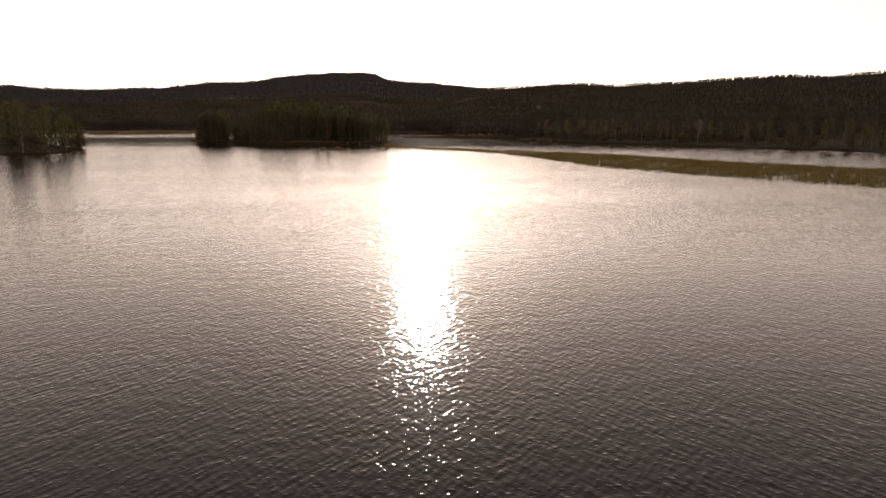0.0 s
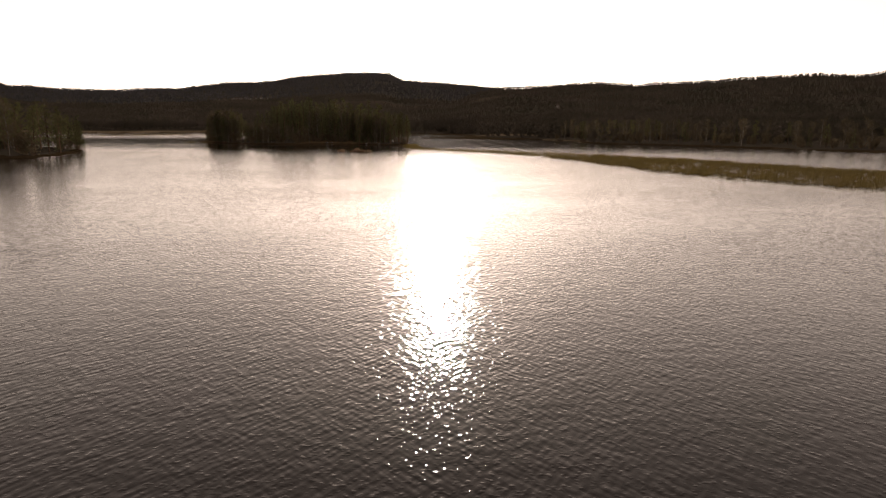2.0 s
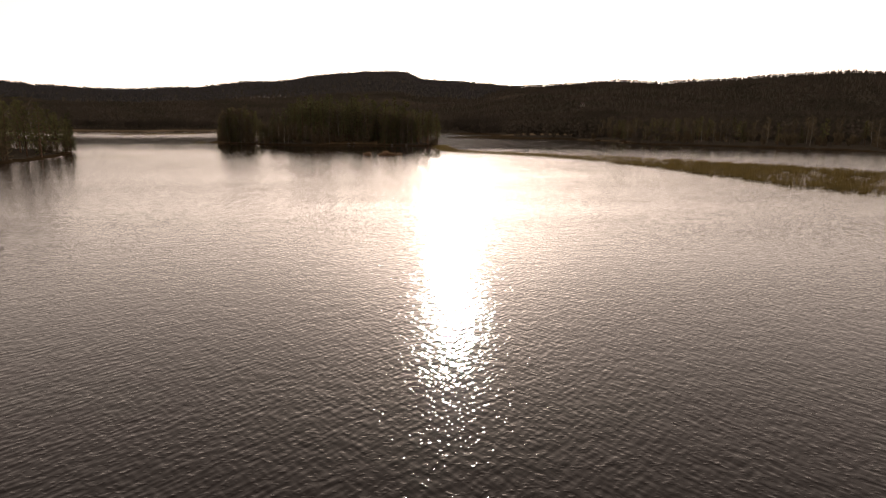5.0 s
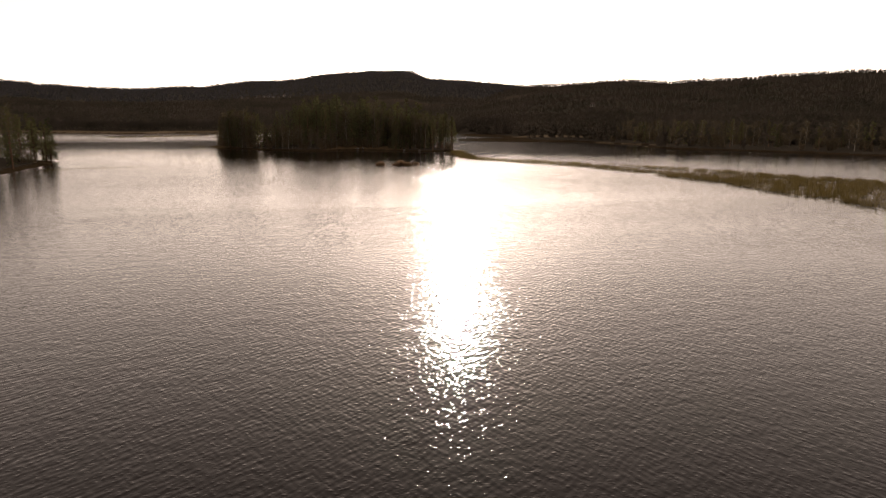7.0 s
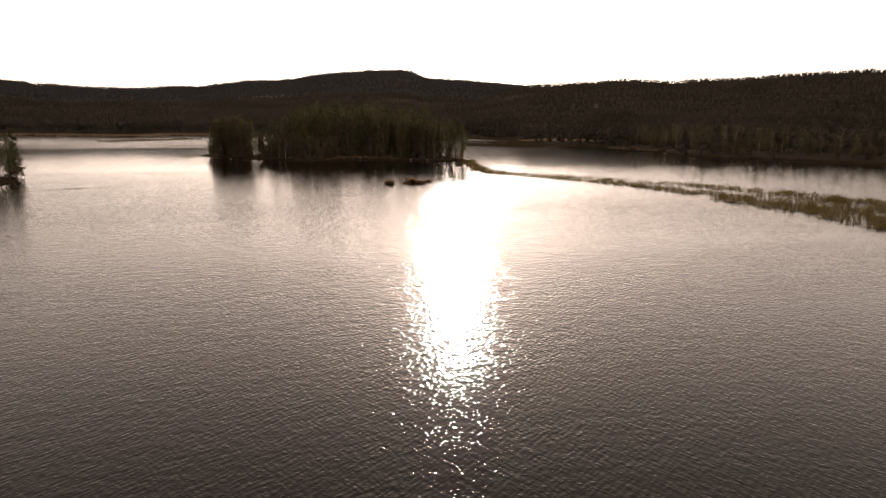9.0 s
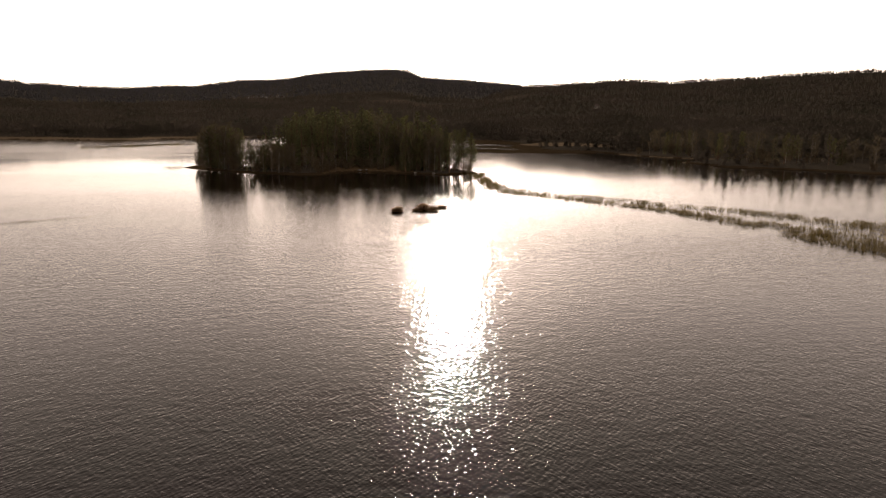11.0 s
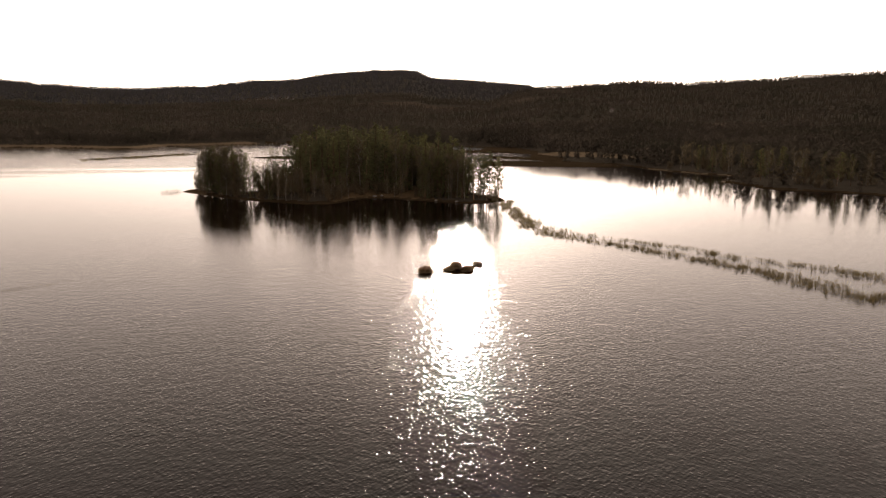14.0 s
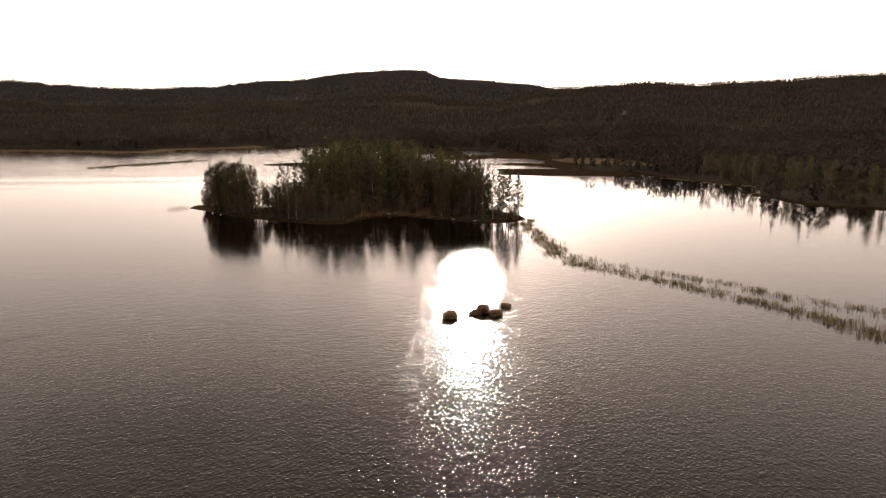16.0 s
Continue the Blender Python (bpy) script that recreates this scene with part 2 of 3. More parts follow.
# azimuth from +y towards +x, and the slope at which the skyline stands over the eye
FAR_SKY = [(-60, .045), (-30, .048), (-20.7, .0482), (-19.7, .0489), (-18.6, .0482), (-17.4, .0448), (-16.4, .0461), (-15.7, .0443), (-13.4, .0434), (-10.6, .0433),
           (-8.4, .0475), (-6.7, .0491), (-6.2, .0477), (-4.5, .0525), (-2.2, .0591), (.6, .061), (2, .064), (3.4, .0695), (5.4, .0742), (8.3, .0784), (11, .0799),
           (12, .0776), (13, .0694), (14.2, .067), (17.2, .0648), (19.2, .0616), (21.6, .0585), (23.3, .053), (27, .045), (70, .03)]
NEAR_SKY = [(8, -.02), (17, .02), (20, .04), (23.3, .0541), (25, .0557), (27.8, .0579), (29.2, .0601), (31, .0622), (33.2, .0594), (35.2, .0566), (36.3, .0586),
            (39.1, .0593), (41.1, .06), (43.4, .0634), (45.2, .0654), (47.5, .0668), (50, .065), (51.8, .0625), (53.5, .065), (56, .067), (90, .06)]
FAR_R, NEAR_R, EYE = 4300.0, 1700.0, 25.0


def hills(x, y):
    x, y = x + 3.2, y + 5.6
    r = np.hypot(x, y)
    a = np.degrees(np.arctan2(x, y))
    ef = np.interp(a, *zip(*FAR_SKY))
    en = np.interp(a, *zip(*NEAR_SKY))
    zf = EYE + ef * FAR_R - 9
    s = np.clip((r - 560) / (FAR_R - 560), 0, 1)
    far = zf * s ** 1.2 * (1 - 0.1 * np.clip((r - FAR_R) / 600, 0, 1))
    zn = EYE + en * NEAR_R - 4
    s = np.clip((r - 400) / (NEAR_R - 400), 0, 1)
    near = zn * s ** 1.5 * (1 - 0.5 * np.clip((r - NEAR_R) / 900, 0, 1))
    h = np.maximum(far, near)
    front = np.clip((r - 350) / 500, 0, 1) * np.clip((zf - h) / 40, 0, 1)
    return h + fbm(x / 120, y / 120) * 10 * front


def land(x, y):
    """How far inside dry land a place lies, negative over water."""
    wob = fbm(x / 9, y / 9, 3) * 4.0
    d = -inside_distance(x, y, LAKE) + wob * 1.5
    d = np.maximum(d, inside_distance(x, y, ISLAND) + wob * 0.6)
    d = np.maximum(d, inside_distance(x, y, POINT) + wob)
    for bar in BARS:
        d = np.maximum(d, np.minimum(inside_distance(x, y, bar) + wob * 1.5, 2.0))
    return d


def height(x, y):
    x, y = np.asarray(x, float), np.asarray(y, float)
    d = land(x, y)
    up = np.where(d > 0, 1.7 * (1 - np.exp(-np.maximum(d, 0) / 9.0)), np.maximum(d * 0.3, -3.0))
    grow = np.clip(d / 40, 0, 1)
    return up + fbm(x / 3.5, y / 3.5, 3) * 0.5 * np.clip(d / 3, 0, 1) + hills(x, y) * grow


def ground_at(x, y):
    return float(height(np.array([x]), np.array([y]))[0])


def mesh_from(name, verts, faces, mats, index=None, smooth=False):
    me = bpy.data.meshes.new(name)
    verts = np.asarray(verts, np.float32)
    faces = np.asarray(faces, np.int32)
    k = faces.shape[1]
    me.vertices.add(len(verts))
    me.vertices.foreach_set("co", verts.ravel())
    me.loops.add(faces.size)
    me.loops.foreach_set("vertex_index", faces.ravel())
    me.polygons.add(len(faces))
    me.polygons.foreach_set("loop_start", np.arange(0, faces.size, k, dtype=np.int32))
    me.polygons.foreach_set("use_smooth", np.full(len(faces), smooth))
    for m in mats:
        me.materials.append(m)
    if index is not None:
        me.polygons.foreach_set("material_index", np.asarray(index, np.int32))
    me.update(calc_edges=True)
    me.validate()
    return me


# clearings on the hillside and the meadow by the inlet: centre, half sizes, turn in degrees
CLEARINGS = [(192, 362, 21, 44, -12), (300, 1370, 170, 60, 8), (455, 1330, 110, 50, 18), (342, 736, 66, 40, 25), (500, 612, 44, 30, 40)]


def clearing(x, y):
    best = np.full(np.shape(x), -1.0)
    for cx, cy, a, b, turn in CLEARINGS:
        c, s = math.cos(radians(turn)), math.sin(radians(turn))
        u, v = (x - cx) * c - (y - cy) * s, (x - cx) * s + (y - cy) * c
        best = np.maximum(best, 1 - np.hypot(u / a, v / b) + fbm(x / 25, y / 25, 2) * 0.5)
    return best


def build_ground():
    angles = np.radians(np.concatenate([np.arange(-62, 64, 0.36), np.arange(64, 298, 6.0)]))
    radii = np.concatenate([[0.0, 20, 35], np.arange(45, 380, 1.9), np.arange(380, 640, 3.2), 640 * 1.027 ** np.arange(0, 79)])
    ga, gr = np.meshgrid(angles, radii, indexing="ij")
    x, y = np.sin(ga) * gr, np.cos(ga) * gr - 10
    z = height(x, y)
    n, m = ga.shape
    i = np.arange(n)[:, None] * m + np.arange(m - 1)[None, :]
    j = ((np.arange(n) + 1) % n)[:, None] * m + np.arange(m - 1)[None, :]
    faces = np.stack([i, i + 1, j + 1, j], -1).reshape(-1, 4)
    verts = np.stack([x, y, z], -1).reshape(-1, 3)
    mid = verts[faces].mean(1)
    d = land(mid[:, 0], mid[:, 1])
    index = np.zeros(len(faces), int)
    index[(d < 2.5)] = 2
    mx, my = mid[:, 0], mid[:, 1]
    index[(d > 0.3) & (d < 10) & (my > 430) & (mx < 40) & (np.hypot(mx, my) < 630)] = 1
    index[(d > 0) & (d < 1.4) & (mx > 150) & (my > 190) & (my < 262)] = 1
    moor = (d > 1.6) & (my > 140) & (my < 176) & (mx > 9) & (mx < 38)
    index[moor | ((d > 0.2) & (mx < -24) & (mx > -40) & (my > 170) & (my < 200))] = 4
    open_land = clearing(mid[:, 0], mid[:, 1]) > 0
    index[open_land] = np.where(np.hypot(mid[:, 0], mid[:, 1]) > 550, 3, 1)[open_land]
    ob = new("ground", mesh_from("ground", verts, faces, [SOIL, STRAW, SHORE, HEATH, MOOR], index, True))
    tagged(ob, "brown forest floor, shores and hills round the lake", "ground", kind="structure")


build_ground()
bm = bmesh.new()
bmesh.ops.create_grid(bm, x_segments=8, y_segments=8, size=4900)
me = bpy.data.meshes.new("water")
bm.to_mesh(me)
bm.free()
me.materials.append(WATER)
tagged(new("water", me), "dark peaty lake water with wind ripples", "lake", kind="structure")


# ---- building blocks for plants ----
class Soup:
    """Triangles gathered part by part."""

    def __init__(self):
        self.v, self.f, self.n = [], [], 0

    def add(self, v, f):
        self.v.append(np.asarray(v, float))
        self.f.append(np.asarray(f, int) + self.n)
        self.n += len(v)

    def tube(self, points, radii, sides=5):
        pts = np.asarray(points, float)
        k = len(pts)
        ang = np.arange(sides) * 2 * np.pi / sides
        rings = []
        for i in range(k):
            w = pts[min(i + 1, k - 1)] - pts[max(i - 1, 0)]
            w = w / (np.linalg.norm(w) + 1e-9)
            u = np.cross(w, (0.31, 0.95, 0.05) if abs(w[1]) < 0.9 else (1, 0, 0))
            u /= np.linalg.norm(u)
            t = np.cross(w, u)
            rings.append(pts[i] + radii[i] * (np.cos(ang)[:, None] * u + np.sin(ang)[:, None] * t))
        f = []
        for i in range(k - 1):
            for s in range(sides):
                a, b = i * sides + s, i * sides + (s + 1) % sides
                f += [(a, b, b + sides), (a, b + sides, a + sides)]
        self.add(np.concatenate(rings), f)

    def mesh(self, name, mat):
        return mesh_from(name, np.concatenate(self.v), np.concatenate(self.f), [mat])


def blades(centres, ways, lengths, widths, r, flat=None):
    """Slim leaf-like triangles pairs (kites) from centres along ways."""
    n = len(centres)
    ways = ways / (np.linalg.norm(ways, axis=1, keepdims=True) + 1e-9)
    side = np.cross(ways, r.normal(size=(n, 3)) if flat is None else flat)
    side /= np.linalg.norm(side, axis=1, keepdims=True) + 1e-9
    L, W = lengths[:, None], widths[:, None]
    v = np.stack([centres, centres + ways * L * 0.45 + side * W / 2, centres + ways * L, centres + ways * L * 0.45 - side * W / 2], 1).reshape(-1, 3)
    b = np.arange(n)[:, None] * 4
    f = np.stack([b + [0, 1, 2], b + [0, 2, 3]], 1).reshape(-1, 3)
    return v, f


def stem(h, r, bend=0.3, k=7):
    t = np.linspace(0, 1, k)
    off = np.cumsum(r.normal(size=(k, 2)) * bend * h / 60, 0) * t[:, None]
    return np.column_stack([off, t * h])


def on_stem(path, t):
    k = np.linspace(0, 1, len(path))
    return np.array([np.interp(t, k, path[:, i]) for i in range(3)])


def pine_meshes(h, seed):
    r = np.random.default_rng(seed)
    wood, crown = Soup(), Soup()
    p = stem(h, r, 0.4)
    wood.tube(p - [0, 0, 0.3], np.linspace(0.013 * h, 0.02, len(p)), 5)
    start = 0.18 + r.random() * 0.14
    for t in np.sort(np.concatenate([np.linspace(start, 0.985, 30) + r.normal(size=30) * 0.006, np.linspace(start, 0.98, 20)])):
        t = min(t, 0.99)
        s = (t - start) / (1 - start)
        reach = h * (0.03 + 0.135 * (1 - s) ** 0.6 * min(1.0, 0.5 + 2.0 * s)) * r.uniform(0.45, 1.3)
        a = r.uniform(0, 2 * math.pi)
        rise = r.uniform(-0.1, 0.25) + 0.5 * s
        base = on_stem(p, t)
        way = np.array([math.cos(a), math.sin(a), rise])
        q = np.array([base, base + way * reach * 0.55 - [0, 0, 0.04 * reach], base + way * reach])
        wood.tube(q, [0.035 * (1.3 - s), 0.022, 0.008], 3)
        n = int(6 + reach * 5)
        u = r.uniform(0.3, 1.08, n)
        c = base + way * reach * u[:, None] + r.normal(size=(n, 3)) * [0.14, 0.14, 0.07] * (0.5 + 0.2 * reach)
        for _ in range(3):
            w = r.normal(size=(n, 3)) * [0.8, 0.8, 0.5] + way * 0.8 + [0, 0, 0.8]
            crown.add(*blades(c, w, r.uniform(0.34, 0.66, n), r.uniform(0.05, 0.11, n), r))
    return wood.mesh("trunk", BARK), crown.mesh("crown", NEEDLE)


def spruce_meshes(h, seed):
    r = np.random.default_rng(seed)
    wood, crown = Soup(), Soup()
    p = stem(h, r, 0.12)
    wood.tube(p - [0, 0, 0.3], np.linspace(0.016 * h, 0.015, len(p)), 6)
    for t in np.linspace(0.07, 0.985, int(h * 8)):
        reach = h * 0.165 * (1.02 - t) ** 0.85 * r.uniform(0.6, 1.15) + 0.1
        a = r.uniform(0, 2 * math.pi)
        base = on_stem(p, t)
        way = np.array([math.cos(a), math.sin(a), 0.25 - 0.55 * (1 - t)])
        n = int(3 + reach * 4.5)
        u = r.uniform(0.1, 1.0, n)
        c = base + way * reach * u[:, None] + [0, 0, -0.12] * (u[:, None] ** 2) * reach
        for _ in range(2):
            w = way + r.normal(size=(n, 3)) * [0.55, 0.55, 0.25] - [0, 0, 0.35]
            crown.add(*blades(c, w, r.uniform(0.3, 0.55, n), r.uniform(0.14, 0.26, n), r))
    return wood.mesh("trunk", BARK), crown.mesh("crown", SPRUCE)


def birch_meshes(h, seed, shrub=False):
    r = np.random.default_rng(seed)
    wood, crown = Soup(), Soup()
    stems = [(0.0, 0.0, h)] if not shrub else [(r.uniform(-.5, .5), r.uniform(-.5, .5), h * r.uniform(0.6, 1)) for _ in range(6)]
    for sx, sy, hh in stems:
        p = stem(hh, r, 0.7) + [sx, sy, 0]
        if shrub:
            p[:, :2] += np.array([sx, sy]) * np.linspace(0, 1.6, len(p))[:, None]
        wood.tube(p - [0, 0, 0.3], np.linspace(0.008 * hh + 0.01, 0.012, len(p)), 4)
        start = 0.08 if shrub else 0.16
        for t in np.linspace(start, 0.97, int(6 + hh * (2.2 if not shrub else 1.4))):
            s = (t - start) / (1 - start)
            reach = hh * (0.10 + 0.17 * math.sin(math.pi * min(1, 0.25 + 0.7 * s))) * r.uniform(0.5, 1.2)
            a = r.uniform(0, 2 * math.pi)
            base = on_stem(p, t)
            way = np.array([math.cos(a), math.sin(a), r.uniform(0.7, 1.3)])
            way /= np.linalg.norm(way)
            q = np.array([base, base + way * reach * 0.5 + [0, 0, 0.05 * reach], base + way * reach])
            wood.tube(q, [0.03, 0.018, 0.006], 3)
            n = int((7 if not shrub else 4) + reach * 8)
            u = r.uniform(0.2, 1.05, n)
            c = base + way * reach * u[:, None] + r.normal(size=(n, 3)) * 0.10
            w = way * 0.7 + r.normal(size=(n, 3)) * 0.75 + [0, 0, 0.15]
            crown.add(*blades(c, w, r.uniform(0.4, 0.95, n), r.uniform(0.04, 0.09, n), r))
            w = r.normal(size=(n, 3)) + way
            crown.add(*blades(c + r.normal(size=(n, 3)) * 0.25, w, r.uniform(0.16, 0.34, n), r.uniform(0.08, 0.16, n), r))
    return wood.mesh("trunk", BIRCH if not shrub else BARK), crown.mesh("crown", TWIG)


def tree_thing(name, meshes, label, category, group):
    root = new(name)
    for nm, me in zip(("trunk", "crown"), meshes):
        new(nm, me).parent = root
    return tagged(root, label, category, group)


KINDS = {
    "pine": ("pine_tree", pine_meshes, (12.0, 10.5, 13.0), "bare-stemmed Scots pine", "pine"),
    "spruce": ("spruce_tree", spruce_meshes, (12.5, 9.0, 7.0), "dark narrow drooping spruce", "spruce"),
    "birch": ("birch_tree", birch_meshes, (11.0, 9.0, 12.5), "leafless pale-trunked birch", "birch"),
}
STOCK = {k: [(v[1](h, 11 * i + len(k)), h) for i, h in enumerate(v[2])] for k, v in KINDS.items()}
STOCK["shrub"] = [(birch_meshes(h, 70 + i, True), h) for i, h in enumerate((3.0, 2.2))]
KINDS["shrub"] = ("willow_shrub", None, None, "bare brown willow shrub", "shrub")
FIRST = {}
PLANT = random.Random(4)


def plant(kind, x, y, tall=None, where="on the wooded island", group="trees of the island"):
    name, _, _, label, category = KINDS[kind]
    i = PLANT.randrange(len(STOCK[kind]))
    meshes, h = STOCK[kind][i]
    s = (tall or h * PLANT.uniform(0.85, 1.1)) / h
    m = Matrix.Translation((x, y, ground_at(x, y) - 0.05)) @ Matrix.Rotation(PLANT.uniform(0, 6.283), 4, "Z")
    m = m @ Matrix.Rotation(PLANT.gauss(0, 0.03), 4, "X")
    key = (kind, i, where)
    if key not in FIRST:
        FIRST[key] = tree_thing(name, meshes, label + " " + where, category, group)
        ob = FIRST[key]
        ob.matrix_basis = m
    else:
        ob = copy_thing(FIRST[key], m)
    ob.scale = (s * PLANT.uniform(0.9, 1.1),) * 2 + (s,)
    return ob


def scatter(poly, count, gap, seed, margin=1.0):
    """Places inside a polygon, no two nearer than gap."""
    r = np.random.default_rng(seed)
    xs, ys = [p[0] for p in poly], [p[1] for p in poly]
    x, y = r.uniform(min(xs), max(xs), count * 40), r.uniform(min(ys), max(ys), count * 40)
    ok = inside_distance(x, y, poly) > margin
    x, y = x[ok], y[ok]
    ok = land(x, y) > margin
    got = []
    for a, b in zip(x[ok].tolist(), y[ok].tolist()):
        if len(got) < count and all((a - c) ** 2 + (b - d) ** 2 > gap * gap for c, d in got):
            got.append((a, b))
    return got


# ---- trees of the island ----
GROVE = [(-29, 189), (-24, 180), (-17, 170), (-14, 167.5), (-13, 178), (-17, 183), (-24, 190)]
LOW = [(-13, 166), (-6, 160), (0, 156), (3, 155), (3, 180), (-3, 186), (-9, 181)]
MAIN = [(2, 169), (8, 168), (16, 174), (25, 173), (36, 162), (44, 157), (53, 158), (55, 162), (53, 174), (49, 195), (44, 218), (37, 234), (20, 243), (9, 236), (4, 220), (0, 198)]
FRONT = [(2, 156), (9, 154), (15, 160), (19, 164), (24, 165), (30, 160), (38, 153), (46, 149), (46, 156), (36, 161), (26, 172), (15, 173), (4, 168)]


def wood(places, mix, lo, hi, where, group, seed):
    r = random.Random(seed)
    for x, y in places:
        kind, tall = r.choice(mix), r.uniform(lo, hi)
        plant(kind, x, y, min(tall, r.uniform(2.4, 5.0)) if kind == "shrub" else tall, where, group)


for x, y in scatter(GROVE, 44, 1.3, 1, 0.4):
    out = math.hypot(x + 20.5, (y - 178) * 0.6)
    kind = PLANT.choice(("pine", "birch", "pine", "birch", "spruce"))
    plant(kind, x, y, (13.6 - 0.055 * out * out) * PLANT.uniform(0.78, 1.04), "on the island's narrow end")
for x, y, h in ((-12.6, 171, 11.6), (-11.8, 168, 9.4), (-11.0, 174, 8.2), (-10.2, 170, 6.6), (-9.4, 173, 5.0)):
    plant("pine", x, y, h, "on the island's narrow end")
wood(scatter(LOW, 50, 1.2, 2, 0.3), ("shrub", "birch", "spruce", "birch"), 5.2, 7.4, "on the island's low middle", "trees of the island", 2)
for x, y, h in ((-5.6, 178, 12.8), (-3.9, 181, 11.6), (-1.6, 180, 13.0), (0.2, 182, 12.6), (1.4, 179, 11.4), (-6.8, 176, 9.2)):
    plant("spruce", x, y, h, "on the island's low middle")
for x, y in scatter(MAIN, 175, 3.0, 3, 0.5):
    deep = y > 190 and x < 32
    kind = PLANT.choice(("spruce", "spruce", "spruce", "pine") if deep or x < 16 else ("birch", "pine", "spruce", "pine", "spruce"))
    tall = {"spruce": PLANT.uniform(12.5, 17.0), "pine": PLANT.uniform(11.5, 15.2), "birch": PLANT.uniform(9.5, 13.6)}[kind]
    plant(kind, x, y, (tall - max(0.0, x - 36) * 0.16) * PLANT.uniform(0.94, 1.2), "in the island's dense wood")
for x, y in scatter(FRONT, 52, 1.5, 4, 0.4):
    kind = PLANT.choice(("birch", "shrub", "shrub", "birch"))
    tall = PLANT.uniform(1.2, 2.8) if kind == "shrub" else PLANT.uniform(3.4, 7.5) + max(0.0, x - 22) * 0.1
    plant(kind, x, y, tall, "along the island's shore")
wood(scatter(GROVE, 34, 1.3, 14, 0.2), ("shrub", "birch", "shrub", "birch"), 3.5, 7.5, "under the island's pines", "trees of the island", 14)
wood(scatter(ISLAND, 80, 1.9, 15, 0.4), ("shrub",), 1.4, 3.2, "on the wooded island", "trees of the island", 15)
for x, y, h in ((47.5, 149.5, 11.6), (49.5, 151.5, 12.2), (51.0, 149.0, 11.8), (52.6, 151.6, 12.6), (54.2, 149.8, 11.6), (55.4, 152.0, 10.8), (52.0, 154.6, 12.0)):
    plant("pine", x, y, h, "at the island's tip")

EAST = [(38, 162), (46, 157), (53, 158), (53, 174), (49, 195), (40, 200), (31, 176)]
wood(scatter(EAST, 56, 1.6, 23, 0.3), ("birch", "pine", "spruce", "birch"), 9.0, 12.5, "in the island's dense wood", "trees of the island", 23)

TIP_WOOD = [(33, 157), (42, 152), (47.5, 151), (48, 160), (36, 168)]
wood(scatter(TIP_WOOD, 34, 1.3, 24, 0.3), ("birch", "pine", "spruce", "birch"), 8.0, 11.5, "at the edge of the island's wood", "trees of the island", 24)
BACK = [(-13, 172), (-6, 168), (3, 164), (4, 182), (-2, 188), (-9, 184)]
wood(scatter(BACK, 34, 1.3, 28, 0.3), ("spruce", "spruce", "pine"), 4.2, 7.2, "on the island's low middle", "trees of the island", 28)

# ---- trees of the near point and of the shore across the channel ----
POINT_EDGE = [(-57, 99), (-54, 85), (-53, 72), (-52, 58), (-55, 48), (-66, 43), (-90, 38), (-125, 32), (-115, 80), (-95, 112), (-80, 114), (-68, 107)]
wood(scatter(POINT_EDGE, 105, 2.6, 5, 0.3), ("pine", "pine", "birch", "spruce"), 9.0, 12.0, "on the low point", "trees of the point", 5)
for x, y, h in ((-56.6, 94.5, 7.6), (-58.2, 96.0, 8.8), (-56.2, 90.0, 8.2), (-59.6, 93.0, 9.4), (-57.6, 87.0, 8.6), (-60.6, 97.5, 8.4), (-55.4, 85.5, 6.4), (-58.6, 90.6, 7.2)):
    plant("pine", x, y, h, "on the low point", "trees of the point")
wood(scatter(POINT_EDGE, 60, 2.6, 25, 0.3), ("shrub", "shrub", "spruce"), 3.0, 5.5, "under the point's pines", "trees of the point", 25)
BANK = [(268, -72), (222, 4), (206, 42), (200, 82), (195, 113), (180, 149), (170, 158), (164, 166), (168, 192), (190, 210), (180, 229), (173, 250), (175, 262),
        (203, 266), (205, 250), (212, 215), (200, 190), (205, 165), (216, 130), (225, 85), (235, 40), (290, -40)]
wood(scatter(BANK, 200, 3.4, 6, 0.3), ("birch", "birch", "shrub", "birch", "pine", "spruce"), 7.0, 11.5, "on the bank of the channel", "trees of the bank", 6)
wood(scatter(BANK, 80, 2.6, 26, 0.2), ("shrub",), 3.0, 5.0, "on the bank of the channel", "trees of the bank", 26)


# ---- far woods ----
def cone_template(r, tiers, sides):
    v, f = [], []
    for k in range(tiers):
        lo, hi = 0.08 + 0.28 * k, 0.08 + 0.28 * k + (0.46 if k < tiers - 1 else 0.92 - 0.28 * k)
        w = 0.165 * (1 - 0.85 * k / tiers)
        b = len(v)
        a0 = r.uniform(0, 6.28)
        for s in range(sides):
            a = a0 + s * 2 * math.pi / sides
            q = w * r.uniform(0.6, 1.25)
            v.append((math.cos(a) * q, math.sin(a) * q, lo + r.uniform(-0.05, 0.04)))
        v.append((0, 0, hi))
        f += [(b + s, b + (s + 1) % sides, b + sides) for s in range(sides)]
    return np.array(v), np.array(f)


